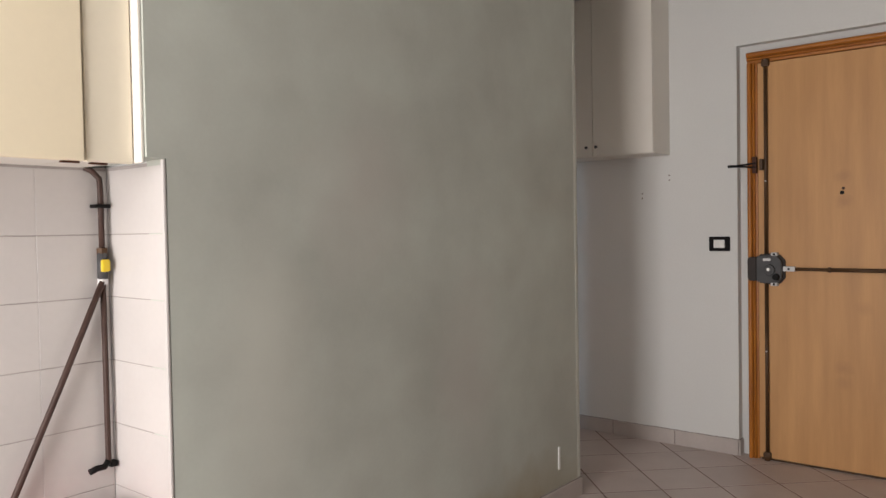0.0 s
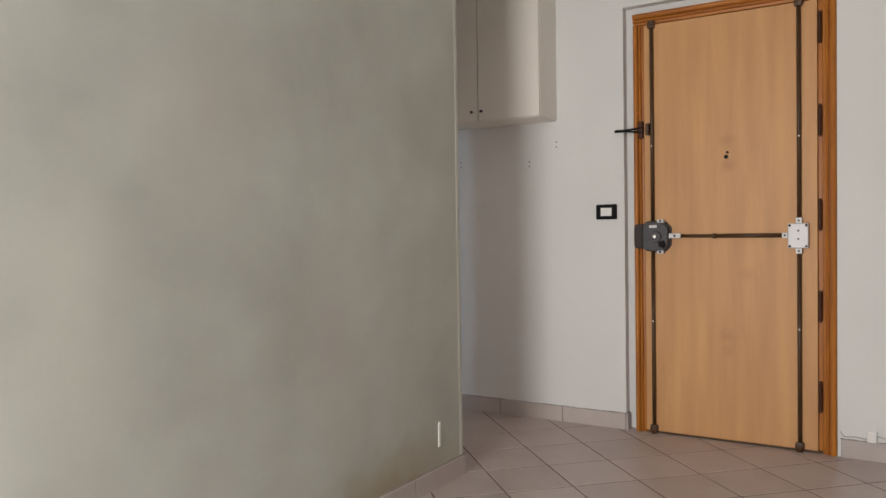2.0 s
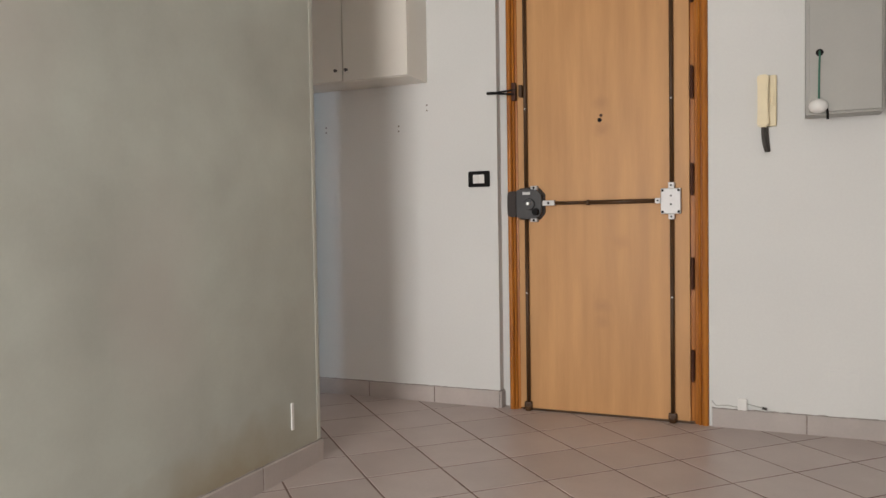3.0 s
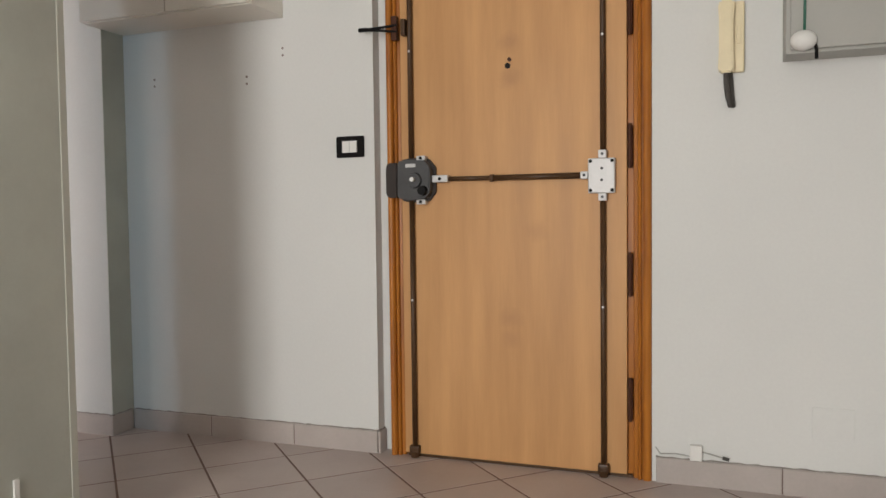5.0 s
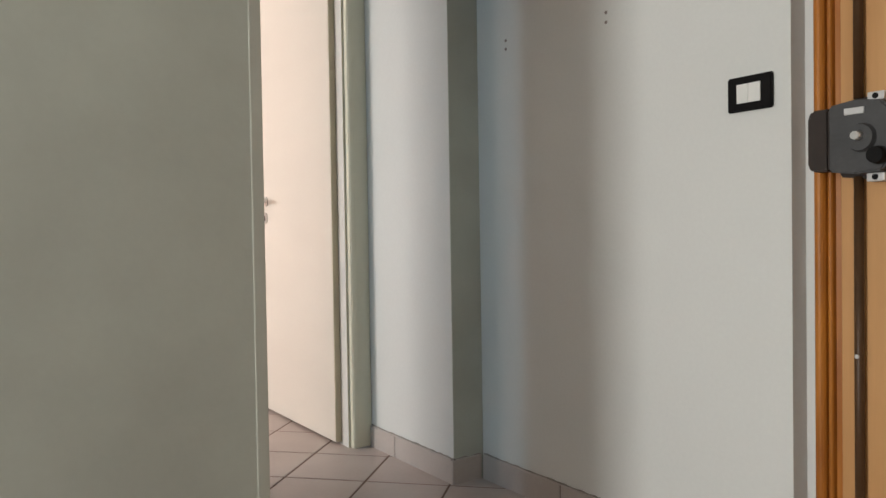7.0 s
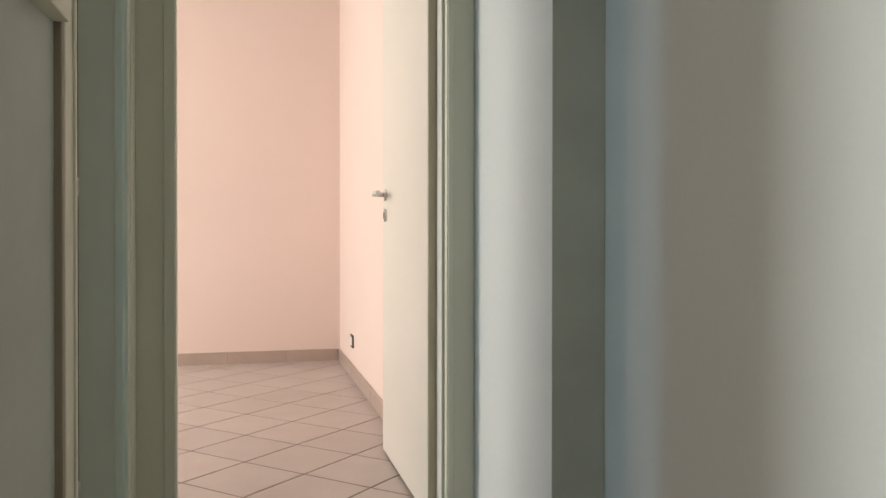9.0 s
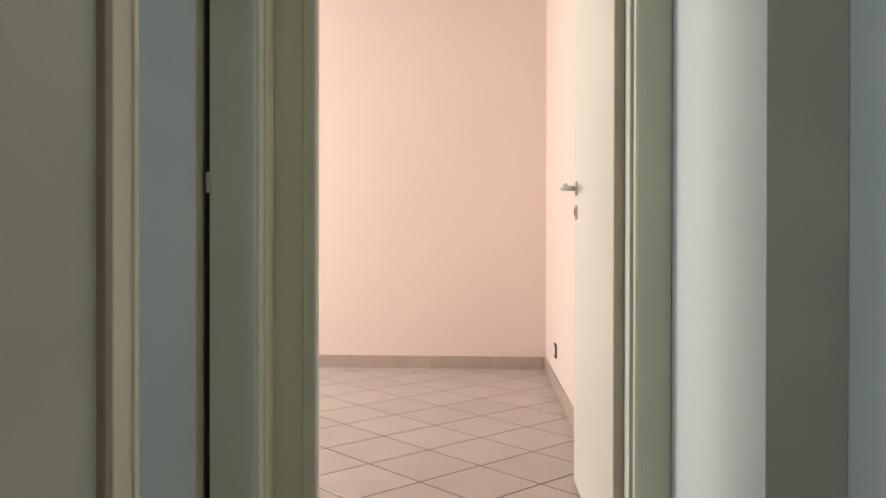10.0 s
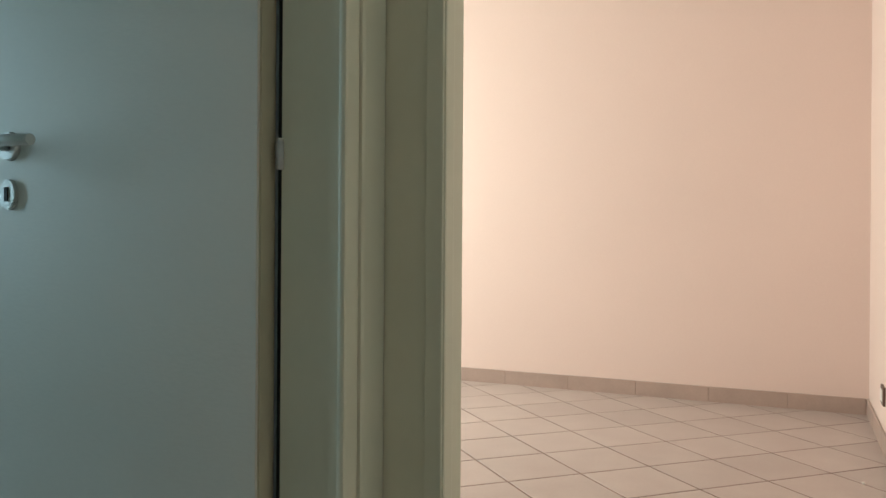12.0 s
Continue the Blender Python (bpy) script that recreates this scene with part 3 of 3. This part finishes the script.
tagged(part("filler_strip", boxes((-0.640, -0.566, -3.3105, -3.3015, 1.486, 2.20), bevel=0.003), CABW), "white filler strip between cabinet and wall", "filler strip")
gas = thing("gas_pipe", "brown painted gas pipe with a yellow valve in the tiled corner", "pipe")
part("upper_pipe", tube([(-0.866, -3.315, 1.492), (-0.862, -3.295, 1.482), (-0.857, -3.278, 1.462), (-0.856, -3.276, 1.43), (-0.856, -3.276, 1.245)], 0.0082), PIPE, gas, "", True)
part("clip", boxes((-0.879, -0.842, -3.298, -3.254, 1.378, 1.388), bevel=0.002), BLACK, gas, "dark pipe clip")
part("valve_body", rod((-0.856, -3.276, 1.175), (-0.856, -3.276, 1.250), 0.0145, 18), LOCKG, gas, "steel valve", True)
part("valve_lever", boxes((-0.842, -0.826, -3.290, -3.266, 1.196, 1.232), bevel=0.006), YELLOW, gas, "yellow valve lever")
part("valve_nut", rod((-0.856, -3.276, 1.160), (-0.856, -3.276, 1.176), 0.016, 6), PLATEW, gas, "pale hexagonal nut")
part("valve_nut", rod((-0.856, -3.276, 1.248), (-0.856, -3.276, 1.264), 0.016, 6), BRONZE, gas)
part("lower_pipe", tube([(-0.856, -3.276, 1.175), (-0.856, -3.275, 0.9), (-0.857, -3.274, 0.66), (-0.856, -3.276, 0.64)], 0.0082), PIPE, gas, "", True)
part("branch_pipe", tube([(-0.850, -3.280, 1.168), (-0.850, -3.41, 0.88), (-0.850, -3.533, 0.616), (-0.850, -3.82, 0.0)], 0.0088), PIPE, gas, "slanting brown pipe", True)
part("elbow", tube([(-0.856, -3.276, 0.650), (-0.85, -3.29, 0.638), (-0.845, -3.315, 0.640), (-0.845, -3.335, 0.634)], 0.009), BLACK, gas, "black elbow", True)
part("lower_bracket", boxes((-0.874, -0.845, -3.272, -3.250, 0.632, 0.648), bevel=0.003), BLACK, gas)
bin_ = thing("plastic_bin", "red plastic bin standing in the kitchen corner", "bin")
bm = bmesh.new()
bmesh.ops.create_cone(bm, cap_ends=True, segments=32, radius1=0.085, radius2=0.098, depth=0.53, matrix=Matrix.Translation((-0.740, -3.372, 0.265)))
part("bucket", bm, RED, bin_, "", True)
part("lid", rod((-0.740, -3.372, 0.53), (-0.740, -3.372, 0.56), 0.101, 32, 0.08), RED, bin_, "", True)
tagged(part("corner_strip", boxes((-0.569, -0.5565, -3.257, -3.247, 0.0, 1.498), bevel=0.004), WTILE), "white plastic tile edging strip", "trim", kind="structure")

bsock = tagged(thing("wall_socket", "dark wall socket in the pink bedroom wall", "socket"))
part("frame", boxes((-4.665, -4.555, -0.155, -0.1455, 0.19, 0.27), bevel=0.003), SOCKB, bsock)
part("insert", boxes((-4.645, -4.575, -0.158, -0.1545, 0.205, 0.255), bevel=0.001), WPLAST, bsock)
scrap = tagged(part("paper_scrap", boxes((-4.022, -4.008, -0.268, -0.258, 0.0, 0.008), bevel=0.003), PAPER), "tiny white paper scrap on the bedroom floor", "litter")

# ---- skirting tiles, wall tiles and floor tiles ----
def shared_box(name, sx, sy, sz, mat, bevel=0.002):
    me = bpy.data.meshes.new(name)
    bm = bmesh.new()
    t = Matrix.Diagonal((sx, sy, sz, 1))
    bmesh.ops.create_cube(bm, size=1.0, matrix=t)
    bmesh.ops.bevel(bm, geom=list(bm.edges), offset=bevel, segments=1, affect="EDGES")
    bm.to_mesh(me)
    bm.free()
    me.materials.append(mat)
    return me


CAULK = material("dusty_skirting_joint", (0.36, 0.325, 0.30), 0.9, vary=0.2, big=14, fine=90)


MORTARP = material("pinkish_skirting_joint", (0.41, 0.31, 0.265), 0.9, vary=0.1)


def skirting(label, p, q, turn, joint, high=0.085, thick=0.011, length=0.40, mat=SKIRT):
    """A row of skirting tiles along a wall from p to q, set a little unevenly; joint: how far from p the first joint lies."""
    rnd = random.Random(label + str(p))
    s = thing("baseboard", label, "baseboard", kind="structure")
    p, q = Vector((*p, 0)), Vector((*q, 0))
    d, run = (q - p).normalized(), (q - p).length
    cuts = [0.0] + [c for c in (joint + length * k for k in range(-1, 20)) if 0.02 < c < run - 0.02] + [run]
    gap = 0.0015 if mat is SKIRTP else 0.003
    for a, b in zip(cuts, cuts[1:]):
        me = shared_box("tile", b - a - gap, thick, high + 0.004 + rnd.uniform(-0.002, 0.0012), mat, 0.0025)
        o = new("tile", me)
        o.parent = s
        c = p + d * ((a + b) / 2)
        o.matrix_local = pose(c.x, c.y, high / 2 - 0.002, 0, 0, turn + rnd.uniform(-0.12, 0.12))
    me = shared_box("mortar", run - 0.004, thick * 0.5, high - 0.004, MORTARP if mat is SKIRTP else GROUT, 0.001)
    o = new("mortar", me)
    o.parent = s
    c = p + d * (run / 2)
    o.matrix_local = pose(c.x, c.y, high / 2 - 0.001, 0, 0, turn)
    if mat is SKIRTP:
        return
    # a ragged bead of filler between the tiles and the wall
    steps = max(3, int(run / 0.018))
    side = Vector((-d.y, d.x, 0))
    pts = [p + d * (run * k / steps) + side * 0.004 + Vector((0, 0, high - 0.001 + rnd.uniform(-0.001, 0.0035))) for k in range(steps + 1)]
    bead = tube(pts, 0.0036, 6)
    part("filler", bead, CAULK, s, "", True)


skirting("grey-beige ceramic skirting along the entrance wall", (-1.333, -0.006), (-0.157, -0.006), 0, 0.404)
skirting("grey-beige ceramic skirting returning into the door recess", (-0.151, -0.011), (-0.151, 0.052), 90, 0.4)
skirting("grey-beige ceramic skirting along the entrance wall", (0.885, -0.006), (4.2, -0.006), 0, 0.398)
skirting("grey-beige ceramic skirting on the hall pier", (-1.339, -0.138), (-1.339, -0.012), 90, 0.4)
skirting("grey-beige ceramic skirting on the hall pier", (-1.938, -0.132), (-1.334, -0.132), 0, 0.2)
skirting("grey-beige ceramic skirting along the grey partition", (-0.552, -3.243), (-0.552, -1.080), 90, 0.163)
skirting("grey-beige ceramic skirting on the hall side of the partition", (-1.066, -1.052), (-0.547, -1.082), -3.3, 0.2)
skirting("pinkish ceramic skirting along the bedroom end wall", (-5.347, -4.39), (-5.347, -0.157), 90, 0.262, mat=SKIRTP)
skirting("pinkish ceramic skirting along the bedroom wall", (-5.352, -0.151), (-2.08, -0.151), 0, 0.36, mat=SKIRTP)


def wall_tiles(name, label, rows, cols, face):
    t = thing(name, label, "wall tiles", kind="structure")
    zs = [0.02 + 0.001] + rows
    for z0, z1 in zip(zs, zs[1:]):
        for a, b in cols:
            me = shared_box("tile", b - a - 0.0006, 0.008, z1 - z0 - 0.003, WTILE, 0.0008)
            o = new("tile", me)
            o.parent = t
            c = (a + b) / 2
            o.matrix_local = pose(c, -3.242, (z0 + z1) / 2) if face == "y" else pose(-0.880, c, (z0 + z1) / 2, 0, 0, 90)
    if face == "y":
        part("mortar", boxes((-0.876, -0.560, -3.2445, -3.2355, 0.0, 1.494)), WGROUT, t)
    else:
        part("mortar", boxes((-0.8868, -0.8775, cols[0][0], cols[-1][1], 0.0, 1.494)), WGROUT, t)


ROWS_Z = [0.205, 0.388, 0.571, 0.755, 0.938, 1.122, 1.302, 1.486]
wall_tiles("wall_tiles_corner", "white ceramic kitchen wall tiles on the return", ROWS_Z, [(-0.876, -0.572)], "y")
wall_tiles("wall_tiles_kitchen", "white ceramic kitchen wall tiles", ROWS_Z, [(-4.6465 + 0.2 * k, -4.4465 + 0.2 * k) for k in range(7)], "x")

PITCH, TURN = 0.3025, 45.0
e1 = Vector((math.cos(radians(TURN)), math.sin(radians(TURN))))
e2 = Vector((e1.y, -e1.x))
O = Vector((-0.055, -0.578))
tile_mesh = shared_box("tile", PITCH - 0.008, PITCH - 0.008, 0.012, FLOOR, 0.0012)
far = bmesh.new()
for i in range(-30, 30):
    for j in range(-30, 30):
        c = O + e1 * (PITCH * (i + 0.5)) + e2 * (PITCH * (j + 0.5))
        if not (-5.45 < c.x < 4.3 and -5.75 < c.y < 0.15):
            continue
        if c.x < -1.0 and c.y < (-4.55 if c.x < -1.9 else -3.3):
            continue
        m = pose(c.x, c.y, -0.006, 0, 0, TURN)
        near = (-0.75 < c.x < 2.2 and c.y > -2.6) or (-2.3 < c.x <= -0.75 and c.y > -1.3) or (c.x <= -2.3 and c.y > -2.7)
        if near:
            o = new("tile", tile_mesh)
            o.parent = floor
            o.matrix_local = m
        else:
            add_box(far, -PITCH / 2 + 0.004, PITCH / 2 - 0.004, -PITCH / 2 + 0.004, PITCH / 2 - 0.004, -0.006, 0.006)
            bmesh.ops.transform(far, matrix=m, verts=far.verts[-8:])
tagged(part("far_tiles", far, FLOOR, floor), kind="stuff")
